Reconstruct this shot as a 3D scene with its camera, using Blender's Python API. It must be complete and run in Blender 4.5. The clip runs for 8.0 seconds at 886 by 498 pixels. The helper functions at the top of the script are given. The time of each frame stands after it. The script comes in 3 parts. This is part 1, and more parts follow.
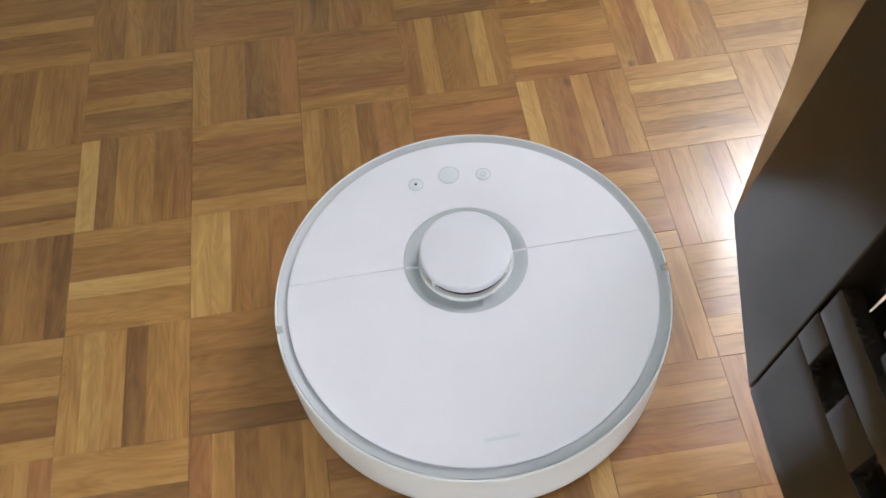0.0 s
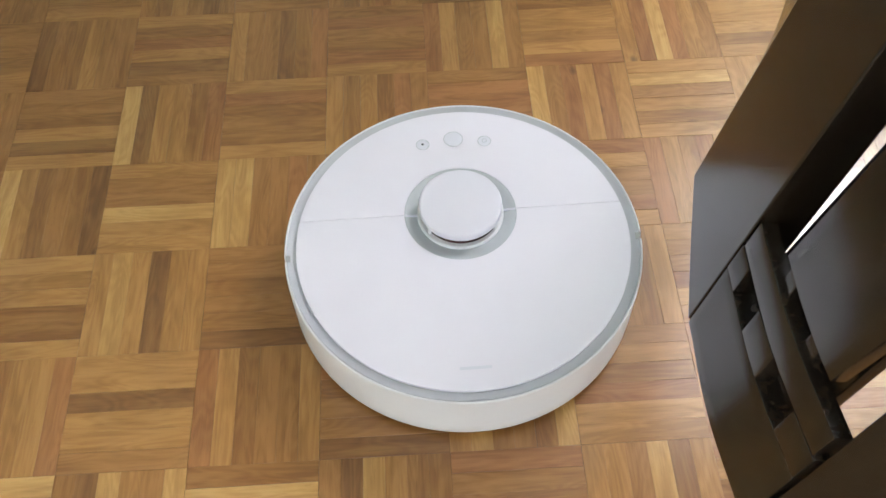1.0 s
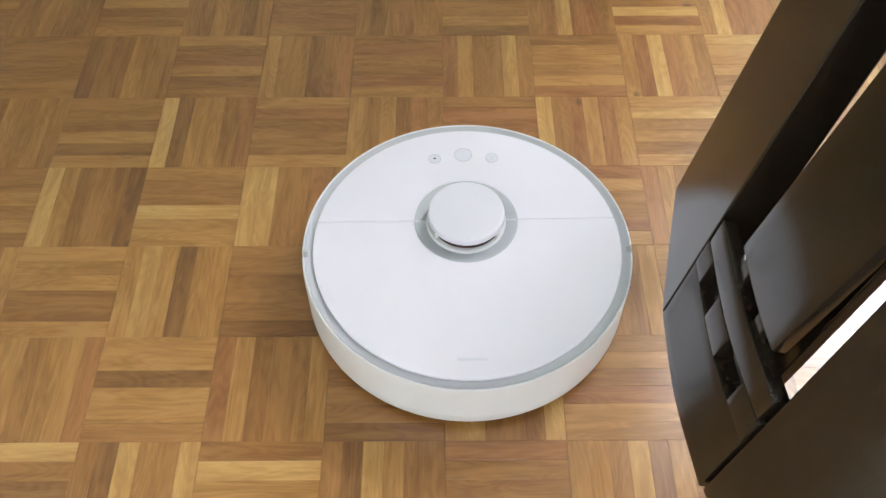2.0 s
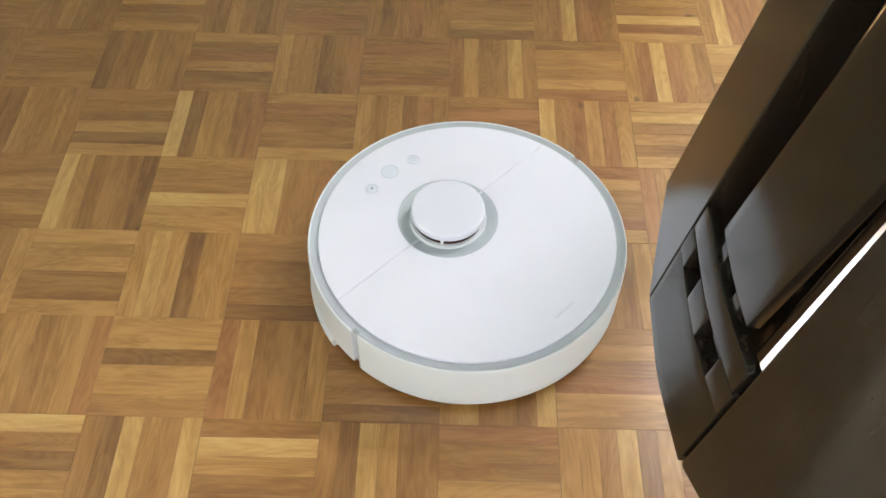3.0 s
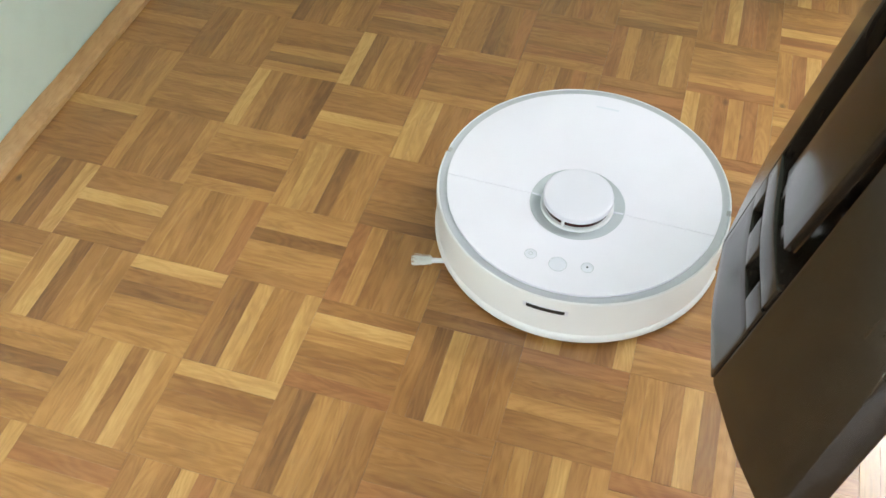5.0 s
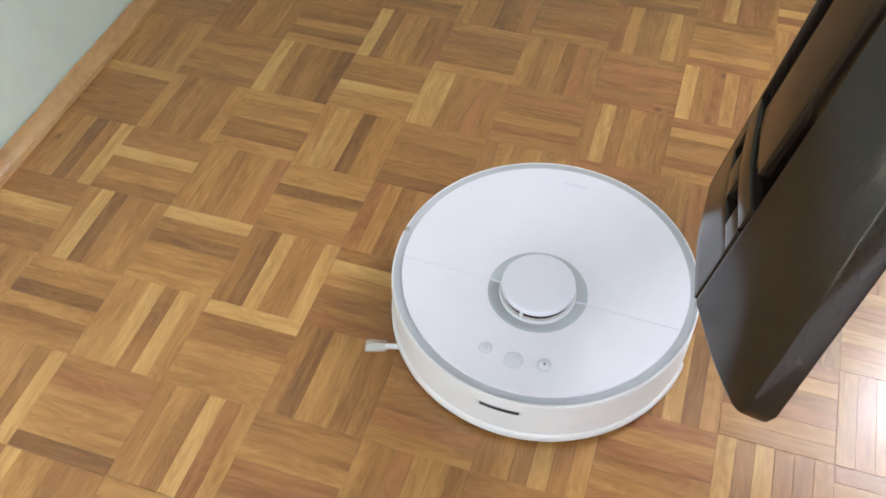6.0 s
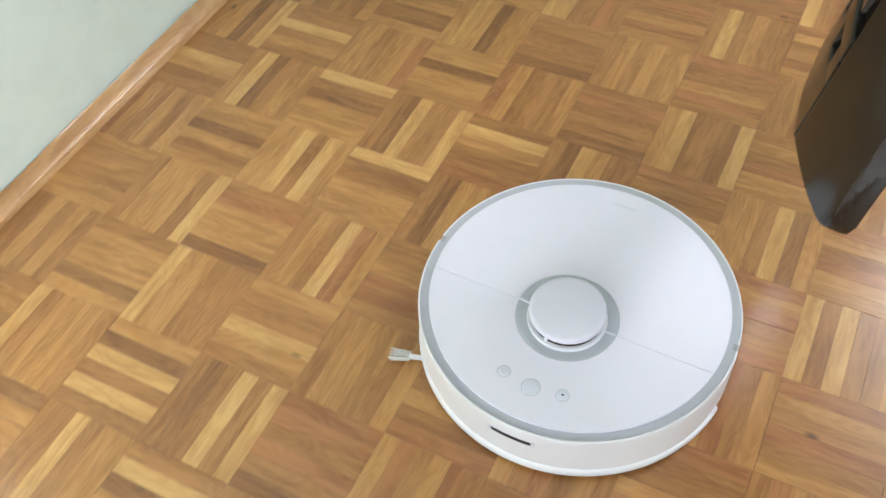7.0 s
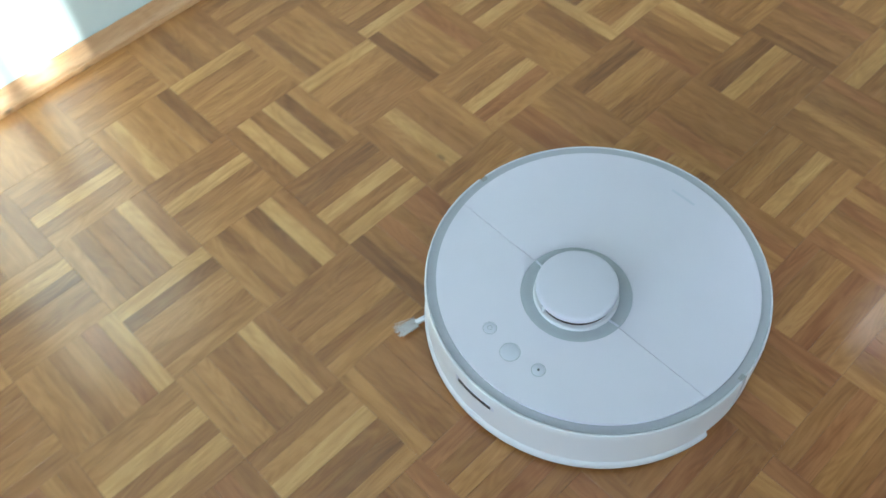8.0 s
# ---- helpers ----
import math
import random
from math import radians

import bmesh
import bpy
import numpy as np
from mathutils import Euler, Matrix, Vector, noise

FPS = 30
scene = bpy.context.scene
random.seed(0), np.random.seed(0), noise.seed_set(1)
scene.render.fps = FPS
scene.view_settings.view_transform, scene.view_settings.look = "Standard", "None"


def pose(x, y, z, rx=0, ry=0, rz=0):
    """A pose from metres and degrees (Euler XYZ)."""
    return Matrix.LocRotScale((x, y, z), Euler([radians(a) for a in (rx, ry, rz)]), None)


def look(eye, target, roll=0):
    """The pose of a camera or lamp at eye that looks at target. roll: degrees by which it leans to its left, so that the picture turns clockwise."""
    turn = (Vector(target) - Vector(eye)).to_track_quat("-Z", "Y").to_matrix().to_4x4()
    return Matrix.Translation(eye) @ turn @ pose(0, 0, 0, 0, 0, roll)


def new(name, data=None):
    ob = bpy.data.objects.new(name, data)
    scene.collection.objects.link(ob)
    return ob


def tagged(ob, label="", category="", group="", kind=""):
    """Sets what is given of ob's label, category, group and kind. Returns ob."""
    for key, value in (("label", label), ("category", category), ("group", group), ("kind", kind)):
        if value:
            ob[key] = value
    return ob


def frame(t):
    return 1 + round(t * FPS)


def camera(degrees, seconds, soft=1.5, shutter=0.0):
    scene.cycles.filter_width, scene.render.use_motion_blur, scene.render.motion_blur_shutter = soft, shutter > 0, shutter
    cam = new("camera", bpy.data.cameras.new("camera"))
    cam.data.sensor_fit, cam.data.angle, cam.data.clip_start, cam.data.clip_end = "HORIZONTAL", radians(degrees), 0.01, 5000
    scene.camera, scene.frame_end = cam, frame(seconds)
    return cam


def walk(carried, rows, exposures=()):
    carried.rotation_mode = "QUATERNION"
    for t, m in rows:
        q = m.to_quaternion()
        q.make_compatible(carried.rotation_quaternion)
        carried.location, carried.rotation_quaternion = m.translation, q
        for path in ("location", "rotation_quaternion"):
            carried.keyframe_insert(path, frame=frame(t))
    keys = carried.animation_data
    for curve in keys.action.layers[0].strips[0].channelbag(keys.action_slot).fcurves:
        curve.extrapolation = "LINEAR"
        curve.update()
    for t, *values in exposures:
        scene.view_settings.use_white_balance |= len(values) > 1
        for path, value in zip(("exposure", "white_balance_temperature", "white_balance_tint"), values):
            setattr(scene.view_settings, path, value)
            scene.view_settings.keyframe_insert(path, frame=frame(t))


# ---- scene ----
cam = camera(51.87, 8.0, soft=1.5, shutter=0.3)
PATH = [
    (0.0, pose(0.2231, -0.3331, 0.7773, 32.372, 2.720, -8.060)),
    (0.5, pose(0.2299, -0.3818, 0.7972, 32.643, 1.486, -4.150)),
    (1.0, pose(0.2338, -0.4339, 0.8186, 33.398, 0.827, -3.160)),
    (2.5, pose(0.2473, -0.5343, 0.8632, 37.268, -0.414, 1.017)),
    (3.0, pose(0.2507, -0.5535, 0.8645, 37.361, -0.619, 1.350)),
    (3.5, pose(0.2452, -0.5996, 0.8778, 39.124, -0.480, 1.801)),
    (4.0, pose(0.2727, -0.6315, 0.8840, 38.854, 1.551, 7.954)),
    (4.5, pose(0.3068, -0.6657, 0.8810, 38.768, 0.876, 15.089)),
    (6.0, pose(0.3603, -0.7862, 0.9009, 39.288, 0.629, 17.780)),
    (6.5, pose(0.3830, -0.8907, 0.9206, 39.512, 1.222, 20.292)),
    (7.0, pose(0.4240, -0.9762, 0.8978, 38.255, 2.918, 26.339)),
    (7.5, pose(0.4868, -1.0239, 0.9009, 36.276, 2.176, 36.420)),
    (8.0, pose(0.5350, -1.0652, 0.8586, 34.998, 2.169, 45.585)),
]
walk(cam, PATH, exposures=[(0.0, 2.75, 6450, 8), (1.0, 2.9, 6500, 8), (2.5, 3.02, 6500, 7), (4.0, 3.15, 6500, -2), (4.6, 3.2, 6500, -1), (6.0, 3.0, 6300, 9), (6.5, 3.1, 6300, 9), (7.0, 3.1, 6250, 6), (7.5, 2.82, 5700, 0), (8.0, 2.6, 5300, -2)])

# ---- light: sky, low sun through the narrow east opening, lamps in three unseen openings ----
SUN_WAY = Vector((-1.0, 0.15, -0.42)).normalized()
world = bpy.data.worlds.new("daylight")
scene.world = world
world.use_nodes = True
sky = world.node_tree.nodes.new("ShaderNodeTexSky")
sky.sky_type = "NISHITA"
sky.sun_disc = False
sky.sun_elevation = math.asin(-SUN_WAY.z)
sky.sun_rotation = math.atan2(-SUN_WAY.x, -SUN_WAY.y)
back = world.node_tree.nodes["Background"]
back.inputs["Strength"].default_value = 0.05
world.node_tree.links.new(sky.outputs[0], back.inputs["Color"])

sun = new("sun", bpy.data.lights.new("sun", "SUN"))
sun.data.energy = 2.7
sun.data.angle = radians(0.8)
sun.data.color = (1.0, 0.94, 0.84)
sun.rotation_mode = "QUATERNION"
sun.rotation_quaternion = SUN_WAY.to_track_quat("-Z", "Y")


def opening_light(name, eye, target, wide, high, watts, colour):
    lamp = new(name, bpy.data.lights.new(name, "AREA"))
    lamp.data.shape = "RECTANGLE"
    lamp.data.size, lamp.data.size_y = wide, high
    lamp.data.energy = watts
    lamp.data.color = colour
    lamp.matrix_world = look(eye, target)
    return lamp


opening_light("opening_lamp", (2.29, -1.33, 1.50), (0.0, -1.33, 1.50), 0.25, 0.66, 2.0, (0.90, 0.91, 1.0))
opening_light("opening_lamp", (1.80, 1.57, 2.25), (1.80, 0.0, 2.25), 0.68, 0.78, 10.5, (0.96, 0.94, 1.0))
# Fill lamp added in an assumed south opening behind the camera.
opening_light("opening_lamp", (0.50, -5.17, 1.60), (0.50, 0.0, 1.60), 1.8, 1.5, 9.0, (0.90, 0.92, 1.0))


# ---- materials ----
def material(name):
    m = bpy.data.materials.new(name)
    m.use_nodes = True
    nt = m.node_tree
    return m, nt, nt.nodes["Principled BSDF"]


def node(nt, kind, **values):
    n = nt.nodes.new(kind)
    for key, value in values.items():
        n.inputs[key.replace("_", " ")].default_value = value
    return n


def ramp(nt, fac, stops):
    r = nt.nodes.new("ShaderNodeValToRGB")
    while len(r.color_ramp.elements) < len(stops):
        r.color_ramp.elements.new(0.5)
    for e, (p, c) in zip(r.color_ramp.elements, stops):
        e.position, e.color = p, (*c, 1)
    nt.links.new(fac, r.inputs["Fac"])
    return r.outputs["Color"]


def bump(nt, height, bsdf, strength, distance):
    b = node(nt, "ShaderNodeBump", Strength=strength, Distance=distance)
    nt.links.new(height, b.inputs["Height"])
    nt.links.new(b.outputs["Normal"], bsdf.inputs["Normal"])


def parquet_wood(name, dark, mid, light):
    """Varnished oak finger: grain runs along the U of the finger's UV (metres), shifted for each finger."""
    m, nt, bsdf = material(name)
    L = nt.links.new
    uv = nt.nodes.new("ShaderNodeUVMap")
    geo = nt.nodes.new("ShaderNodeNewGeometry")
    info = nt.nodes.new("ShaderNodeObjectInfo")
    tot = nt.nodes.new("ShaderNodeMath")
    tot.operation = "ADD"
    L(geo.outputs["Random Per Island"], tot.inputs[0])
    L(info.outputs["Random"], tot.inputs[1])
    rnd = nt.nodes.new("ShaderNodeMath")
    rnd.operation = "FRACT"
    L(tot.outputs[0], rnd.inputs[0])
    off = nt.nodes.new("ShaderNodeVectorMath")
    off.operation = "SCALE"
    off.inputs[0].default_value = (5.3, 2.9, 7.1)
    L(rnd.outputs[0], off.inputs["Scale"])
    add = nt.nodes.new("ShaderNodeVectorMath")
    L(uv.outputs["UV"], add.inputs[0])
    L(off.outputs["Vector"], add.inputs[1])

    def stretched(sx, sy, detail, distortion):
        mp = nt.nodes.new("ShaderNodeMapping")
        mp.inputs["Scale"].default_value = (sx, sy, 1)
        L(add.outputs["Vector"], mp.inputs["Vector"])
        n = node(nt, "ShaderNodeTexNoise", Scale=1.0, Detail=detail, Distortion=distortion)
        L(mp.outputs["Vector"], n.inputs["Vector"])
        return n.outputs["Fac"]

    grain = stretched(14, 330, 5, 0.6)
    cloud = stretched(10, 60, 3, 0.8)
    pores = stretched(60, 1500, 2, 0)
    mix = nt.nodes.new("ShaderNodeMath")
    mix.operation = "MULTIPLY_ADD"
    L(grain, mix.inputs[0])
    mix.inputs[1].default_value = 0.42
    L(cloud, mix.inputs[2])
    tone = nt.nodes.new("ShaderNodeMath")
    tone.operation = "MULTIPLY_ADD"
    L(rnd.outputs[0], tone.inputs[0])
    tone.inputs[1].default_value = 0.18
    L(mix.outputs[0], tone.inputs[2])
    # growth rings drawn out into long arches along the finger
    arch = nt.nodes.new("ShaderNodeMath")
    arch.operation = "MULTIPLY"
    L(stretched(8, 38, 1, 0.25), arch.inputs[0])
    arch.inputs[1].default_value = 70.0
    wave = nt.nodes.new("ShaderNodeMath")
    wave.operation = "SINE"
    L(arch.outputs[0], wave.inputs[0])
    ringed = nt.nodes.new("ShaderNodeMath")
    ringed.operation = "MULTIPLY_ADD"
    L(wave.outputs[0], ringed.inputs[0])
    ringed.inputs[1].default_value = 0.065
    L(tone.outputs[0], ringed.inputs[2])
    col = ramp(nt, ringed.outputs[0], [(0.56, dark), (0.78, mid), (1.02, light)])
    fleck = ramp(nt, pores, [(0.30, (0.55, 0.5, 0.45)), (0.42, (1, 1, 1))])
    mul = nt.nodes.new("ShaderNodeMixRGB")
    mul.blend_type = "MULTIPLY"
    mul.inputs["Fac"].default_value = 0.4
    L(col, mul.inputs["Color1"])
    L(fleck, mul.inputs["Color2"])
    km = nt.nodes.new("ShaderNodeMapping")
    km.inputs["Scale"].default_value = (17, 26, 1)
    L(add.outputs["Vector"], km.inputs["Vector"])
    vor = node(nt, "ShaderNodeTexVoronoi", Scale=1.0)
    L(km.outputs["Vector"], vor.inputs["Vector"])
    split = nt.nodes.new("ShaderNodeSeparateColor")
    L(vor.outputs["Color"], split.inputs["Color"])
    rare = nt.nodes.new("ShaderNodeMath")
    rare.operation = "GREATER_THAN"
    rare.inputs[1].default_value = 0.95
    L(split.outputs[0], rare.inputs[0])
    spot = ramp(nt, vor.outputs["Distance"], [(0.03, (0.9, 0.9, 0.9)), (0.17, (0, 0, 0))])
    amount = nt.nodes.new("ShaderNodeMath")
    amount.operation = "MULTIPLY"
    L(spot, amount.inputs[0])
    L(rare.outputs[0], amount.inputs[1])
    knot = nt.nodes.new("ShaderNodeMixRGB")
    L(amount.outputs[0], knot.inputs["Fac"])
    L(mul.outputs["Color"], knot.inputs["Color1"])
    knot.inputs["Color2"].default_value = (0.06, 0.03, 0.012, 1)
    L(knot.outputs["Color"], bsdf.inputs["Base Color"])
    rough = nt.nodes.new("ShaderNodeMapRange")
    rough.inputs["To Min"].default_value = 0.27
    rough.inputs["To Max"].default_value = 0.44
    L(cloud, rough.inputs["Value"])
    L(rough.outputs["Result"], bsdf.inputs["Roughness"])
    bsdf.inputs["Specular IOR Level"].default_value = 0.5
    bsdf.inputs["Coat Weight"].default_value = 0.5
    bsdf.inputs["Coat IOR"].default_value = 1.65
    bsdf.inputs["Coat Roughness"].default_value = 0.17
    bump(nt, grain, bsdf, 0.12, 0.0006)
    return m


WOODS = {
    "d": parquet_wood("oak_dark", (0.187, 0.077, 0.021), (0.254, 0.110, 0.031), (0.317, 0.147, 0.044)),
    "m": parquet_wood("oak_brown", (0.254, 0.106, 0.028), (0.334, 0.148, 0.040), (0.408, 0.190, 0.056)),
    "r": parquet_wood("oak_reddish", (0.265, 0.102, 0.029), (0.345, 0.140, 0.043), (0.419, 0.179, 0.057)),
    "l": parquet_wood("oak_honey", (0.328, 0.148, 0.039), (0.419, 0.199, 0.055), (0.497, 0.254, 0.076)),
    "w": parquet_wood("oak_pale", (0.436, 0.225, 0.065), (0.532, 0.291, 0.091), (0.623, 0.365, 0.129)),
}
SKIRTING_WOOD = parquet_wood("skirting_wood", (0.40, 0.205, 0.080), (0.48, 0.262, 0.108), (0.55, 0.32, 0.142))


def plain(name, colour, rough, metal=0.0, vary=0.06, scale=40.0, relief=0.0, spec=0.5):
    m, nt, bsdf = material(name)
    co = nt.nodes.new("ShaderNodeTexCoord")
    n = node(nt, "ShaderNodeTexNoise", Scale=scale, Detail=4.0)
    n2 = node(nt, "ShaderNodeTexNoise", Scale=scale * 0.13, Detail=3.0)
    nt.links.new(co.outputs["Object"], n.inputs["Vector"])
    nt.links.new(co.outputs["Object"], n2.inputs["Vector"])
    add = nt.nodes.new("ShaderNodeMath")
    nt.links.new(n.outputs["Fac"], add.inputs[0])
    nt.links.new(n2.outputs["Fac"], add.inputs[1])
    lo = tuple(c * (1 - vary) for c in colour)
    hi = tuple(min(1, c * (1 + vary)) for c in colour)
    nt.links.new(ramp(nt, add.outputs[0], [(0.6, lo), (1.4, hi)]), bsdf.inputs["Base Color"])
    mr = nt.nodes.new("ShaderNodeMapRange")
    mr.inputs["To Min"].default_value = rough * 0.85
    mr.inputs["To Max"].default_value = rough * 1.15
    nt.links.new(n.outputs["Fac"], mr.inputs["Value"])
    nt.links.new(mr.outputs["Result"], bsdf.inputs["Roughness"])
    bsdf.inputs["Metallic"].default_value = metal
    bsdf.inputs["Specular IOR Level"].default_value = spec
    if relief:
        bump(nt, n.outputs["Fac"], bsdf, 0.4, relief)
    return m


def dark_stain(name, along):
    """Dark-stained, lacquered chair wood with faint grain."""
    m, nt, bsdf = material(name)
    co = nt.nodes.new("ShaderNodeTexCoord")
    mp = nt.nodes.new("ShaderNodeMapping")
    mp.inputs["Scale"].default_value = along
    nt.links.new(co.outputs["Object"], mp.inputs["Vector"])
    n = node(nt, "ShaderNodeTexNoise", Scale=1.0, Detail=5.0, Distortion=0.5)
    nt.links.new(mp.outputs["Vector"], n.inputs["Vector"])
    nt.links.new(ramp(nt, n.outputs["Fac"], [(0.3, (0.013, 0.0098, 0.0072)), (0.7, (0.026, 0.0185, 0.0133))]), bsdf.inputs["Base Color"])
    big = node(nt, "ShaderNodeTexNoise", Scale=9.0, Detail=3.0)
    nt.links.new(co.outputs["Object"], big.inputs["Vector"])
    mr = nt.nodes.new("ShaderNodeMapRange")
    mr.inputs["To Min"].default_value = 0.17
    mr.inputs["To Max"].default_value = 0.21
    nt.links.new(big.outputs["Fac"], mr.inputs["Value"])
    nt.links.new(mr.outputs["Result"], bsdf.inputs["Roughness"])
    bsdf.inputs["Specular IOR Level"].default_value = 0.55
    bump(nt, n.outputs["Fac"], bsdf, 0.04, 0.0002)
    return m


CHAIR_WOOD = dark_stain("dark_stained_wood", (160, 160, 14))
WHITE = plain("white_plastic", (0.79, 0.785, 0.815), 0.34, vary=0.012, scale=30)
PLATE = plain("satin_white_plastic", (0.80, 0.770, 0.855), 0.40, vary=0.010, scale=25)
SILVER = plain("silver_trim", (0.52, 0.525, 0.57), 0.32, metal=0.25, vary=0.03, scale=60)
RING = plain("grey_plastic", (0.47, 0.495, 0.535), 0.42, vary=0.03, scale=60)
BUTTON = plain("pale_grey_plastic", (0.70, 0.70, 0.785), 0.35, vary=0.02, scale=80)
GROOVE = plain("groove_grey", (0.36, 0.36, 0.37), 0.5, vary=0.03, scale=80)
CAP = plain("cool_white_plastic", (0.745, 0.725, 0.81), 0.34, vary=0.012, scale=30)
GAP_SHADE = plain("gap_shade_grey", (0.36, 0.355, 0.355), 0.5, vary=0.05, scale=80)
SENSOR = plain("dark_red_window", (0.05, 0.016, 0.014), 0.12, vary=0.1, scale=90)
BLACK = plain("black_plastic", (0.015, 0.015, 0.016), 0.35, vary=0.1, scale=90)
RUBBER = plain("black_rubber", (0.02, 0.02, 0.02), 0.7, vary=0.1, scale=90)
BRISTLE = plain("white_bristle", (0.72, 0.71, 0.68), 0.55, vary=0.05, scale=200)
WALL = plain("painted_plaster", (0.66, 0.73, 0.68), 0.75, vary=0.035, scale=22, relief=0.0008)
CEIL = plain("white_ceiling_paint", (0.72, 0.715, 0.70), 0.85, vary=0.02, scale=12)
SUBFLOOR = plain("dark_joint", (0.12, 0.060, 0.024), 0.8, vary=0.3, scale=60)


# ---- building helpers ----
def part(name, bm, mat, parent=None, label="", smooth=0.0):
    me = bpy.data.meshes.new(name)
    bmesh.ops.recalc_face_normals(bm, faces=bm.faces)
    bm.to_mesh(me)
    bm.free()
    me.materials.append(mat)
    if smooth:
        me.shade_smooth()
        me.set_sharp_from_angle(angle=radians(smooth))
    ob = new(name, me)
    if parent is not None:
        ob.parent = parent
    if label:
        ob["label"] = label
    return ob


def empty(name, m=None):
    ob = new(name)
    ob.empty_display_size = 0.05
    if m is not None:
        ob.matrix_world = m
    return ob


def box(bm, x0, x1, y0, y1, z0, z1, bevel=0.0, segments=2):
    vs = [bm.verts.new((x, y, z)) for z in (z0, z1) for y in (y0, y1) for x in (x0, x1)]
    faces = [bm.faces.new([vs[i] for i in q]) for q in ((0, 2, 3, 1), (4, 5, 7, 6), (0, 1, 5, 4), (2, 6, 7, 3), (0, 4, 6, 2), (1, 3, 7, 5))]
    if bevel:
        edges = list({e for f in faces for e in f.edges})
        bmesh.ops.bevel(bm, geom=edges, offset=bevel, segments=segments, profile=0.5, affect="EDGES")
    return bm


def lathe(bm, profile, a0=0.0, a1=360.0, steps=96, centre=(0, 0)):
    """Turns a profile of (r, z) round the upright axis; part turns get end caps when the profile is closed."""
    full = abs(a1 - a0) >= 359.9
    n = steps if full else steps + 1
    rows = []
    for k in range(n):
        a = radians(a0 + (a1 - a0) * k / steps)
        rows.append([bm.verts.new((centre[0] + r * math.cos(a), centre[1] + r * math.sin(a), z)) for r, z in profile])
    for k in range(steps):
        p, q = rows[k], rows[(k + 1) % n]
        for i in range(len(profile) - 1):
            bm.faces.new((p[i], q[i], q[i + 1], p[i + 1]))
    if not full and profile[0] == profile[-1]:
        for row in (rows[0], rows[-1]):
            bm.faces.new(row[:-1])
    bmesh.ops.remove_doubles(bm, verts=bm.verts, dist=1e-6)
    return bm


def slab(bm, outline, z0, z1, bevel=0.0):
    """An upright prism over a closed outline of (x, y), with its upper edges rounded."""
    low = [bm.verts.new((x, y, z0)) for x, y in outline]
    high = [bm.verts.new((x, y, z1)) for x, y in outline]
    top = bm.faces.new(high)
    bm.faces.new(low[::-1])
    for i in range(len(outline)):
        j = (i + 1) % len(outline)
        bm.faces.new((low[i], low[j], high[j], high[i]))
    if bevel:
        bmesh.ops.bevel(bm, geom=list(top.edges), offset=bevel, segments=2, profile=0.5, affect="EDGES")
    return bm


# ---- the room ----
X_LEFT, X_RIGHT, Y_BACK, Y_FAR, Z_CEIL = -0.50, 2.20, -5.20, 1.60, 2.80


def wall_with_opening(name, a0, a1, h, fixed, side, axis, opening):
    """A wall 0.15 m thick along one axis; each opening is (start, end, sill, head)."""
    bm = bmesh.new()
    t0, t1 = (fixed, fixed + 0.15) if side > 0 else (fixed - 0.15, fixed)
    pieces, start = [], a0
    for s, e, sill, head in opening:
        pieces += [(start, s, 0.0, h), (s, e, 0.0, sill), (s, e, head, h)]
        start = e
    pieces.append((start, a1, 0.0, h))
    for u0, u1, z0, z1 in pieces:
        if axis == "y":
            box(bm, t0, t1, u0, u1, z0, z1)
        else:
            box(bm, u0, u1, t0, t1, z0, z1)
    return tagged(part(name, bm, WALL), "pale mint painted plaster wall", "wall", kind="structure")


wall_with_opening("wall_west", Y_BACK, Y_FAR, Z_CEIL, X_LEFT, -1, "y", ())
# East opening is unseen, cut narrow to shape the sun patch opposite.
wall_with_opening("wall_east", Y_BACK, Y_FAR, Z_CEIL, X_RIGHT, 1, "y", ((-1.47, -1.19, 1.14, 1.86),))
wall_with_opening("wall_north", X_LEFT - 0.15, X_RIGHT + 0.15, Z_CEIL, Y_FAR, 1, "x", ((1.45, 2.15, 1.85, 2.65),))
wall_with_opening("wall_south", X_LEFT - 0.15, X_RIGHT + 0.15, Z_CEIL, Y_BACK, -1, "x", ((-0.42, 1.42, 0.85, 2.35),))


def stripe_bars():
    """An added, unseen frame and two bars in the east opening, striping the sun patch."""
    win = tagged(empty("stripe_frame", pose(2.25, -1.330, 1.14)), "unseen narrow white frame with bars, added to stripe the sun patch", "window", kind="structure")
    for y, w in ((-0.134, 0.012), (0.134, 0.012), (0.030, 0.026), (0.104, 0.014)):
        part("stripe_bar", box(bmesh.new(), -0.02, 0.02, y - w / 2, y + w / 2, 0.012, 0.708), CEIL, win)
    for z in (0.006, 0.714):
        part("stripe_rail", box(bmesh.new(), -0.02, 0.02, -0.140, 0.140, z - 0.006, z + 0.006), CEIL, win)


stripe_bars()
# Unseen wall piece, added to keep north window light off the north-west floor.
tagged(part("unseen_shade_wall", box(bmesh.new(), 0.66, 0.80, 0.80, Y_FAR - 0.002, 0.0, Z_CEIL - 0.002), WALL), "pale mint painted plaster wall", "wall", kind="structure")
tagged(part("ceiling", box(bmesh.new(), X_LEFT - 0.15, X_RIGHT + 0.15, Y_BACK - 0.15, Y_FAR + 0.15, Z_CEIL, Z_CEIL + 0.1), CEIL),
       "plain white painted ceiling", "ceiling", kind="structure")


def strip_uv(me):
    """UV in metres for long wooden trim: U along y."""
    uv = me.uv_layers.new(name="UVMap")
    for loop in me.loops:
        v = me.vertices[loop.vertex_index].co
        uv.data[loop.index].uv = (v.y, v.x + v.z)


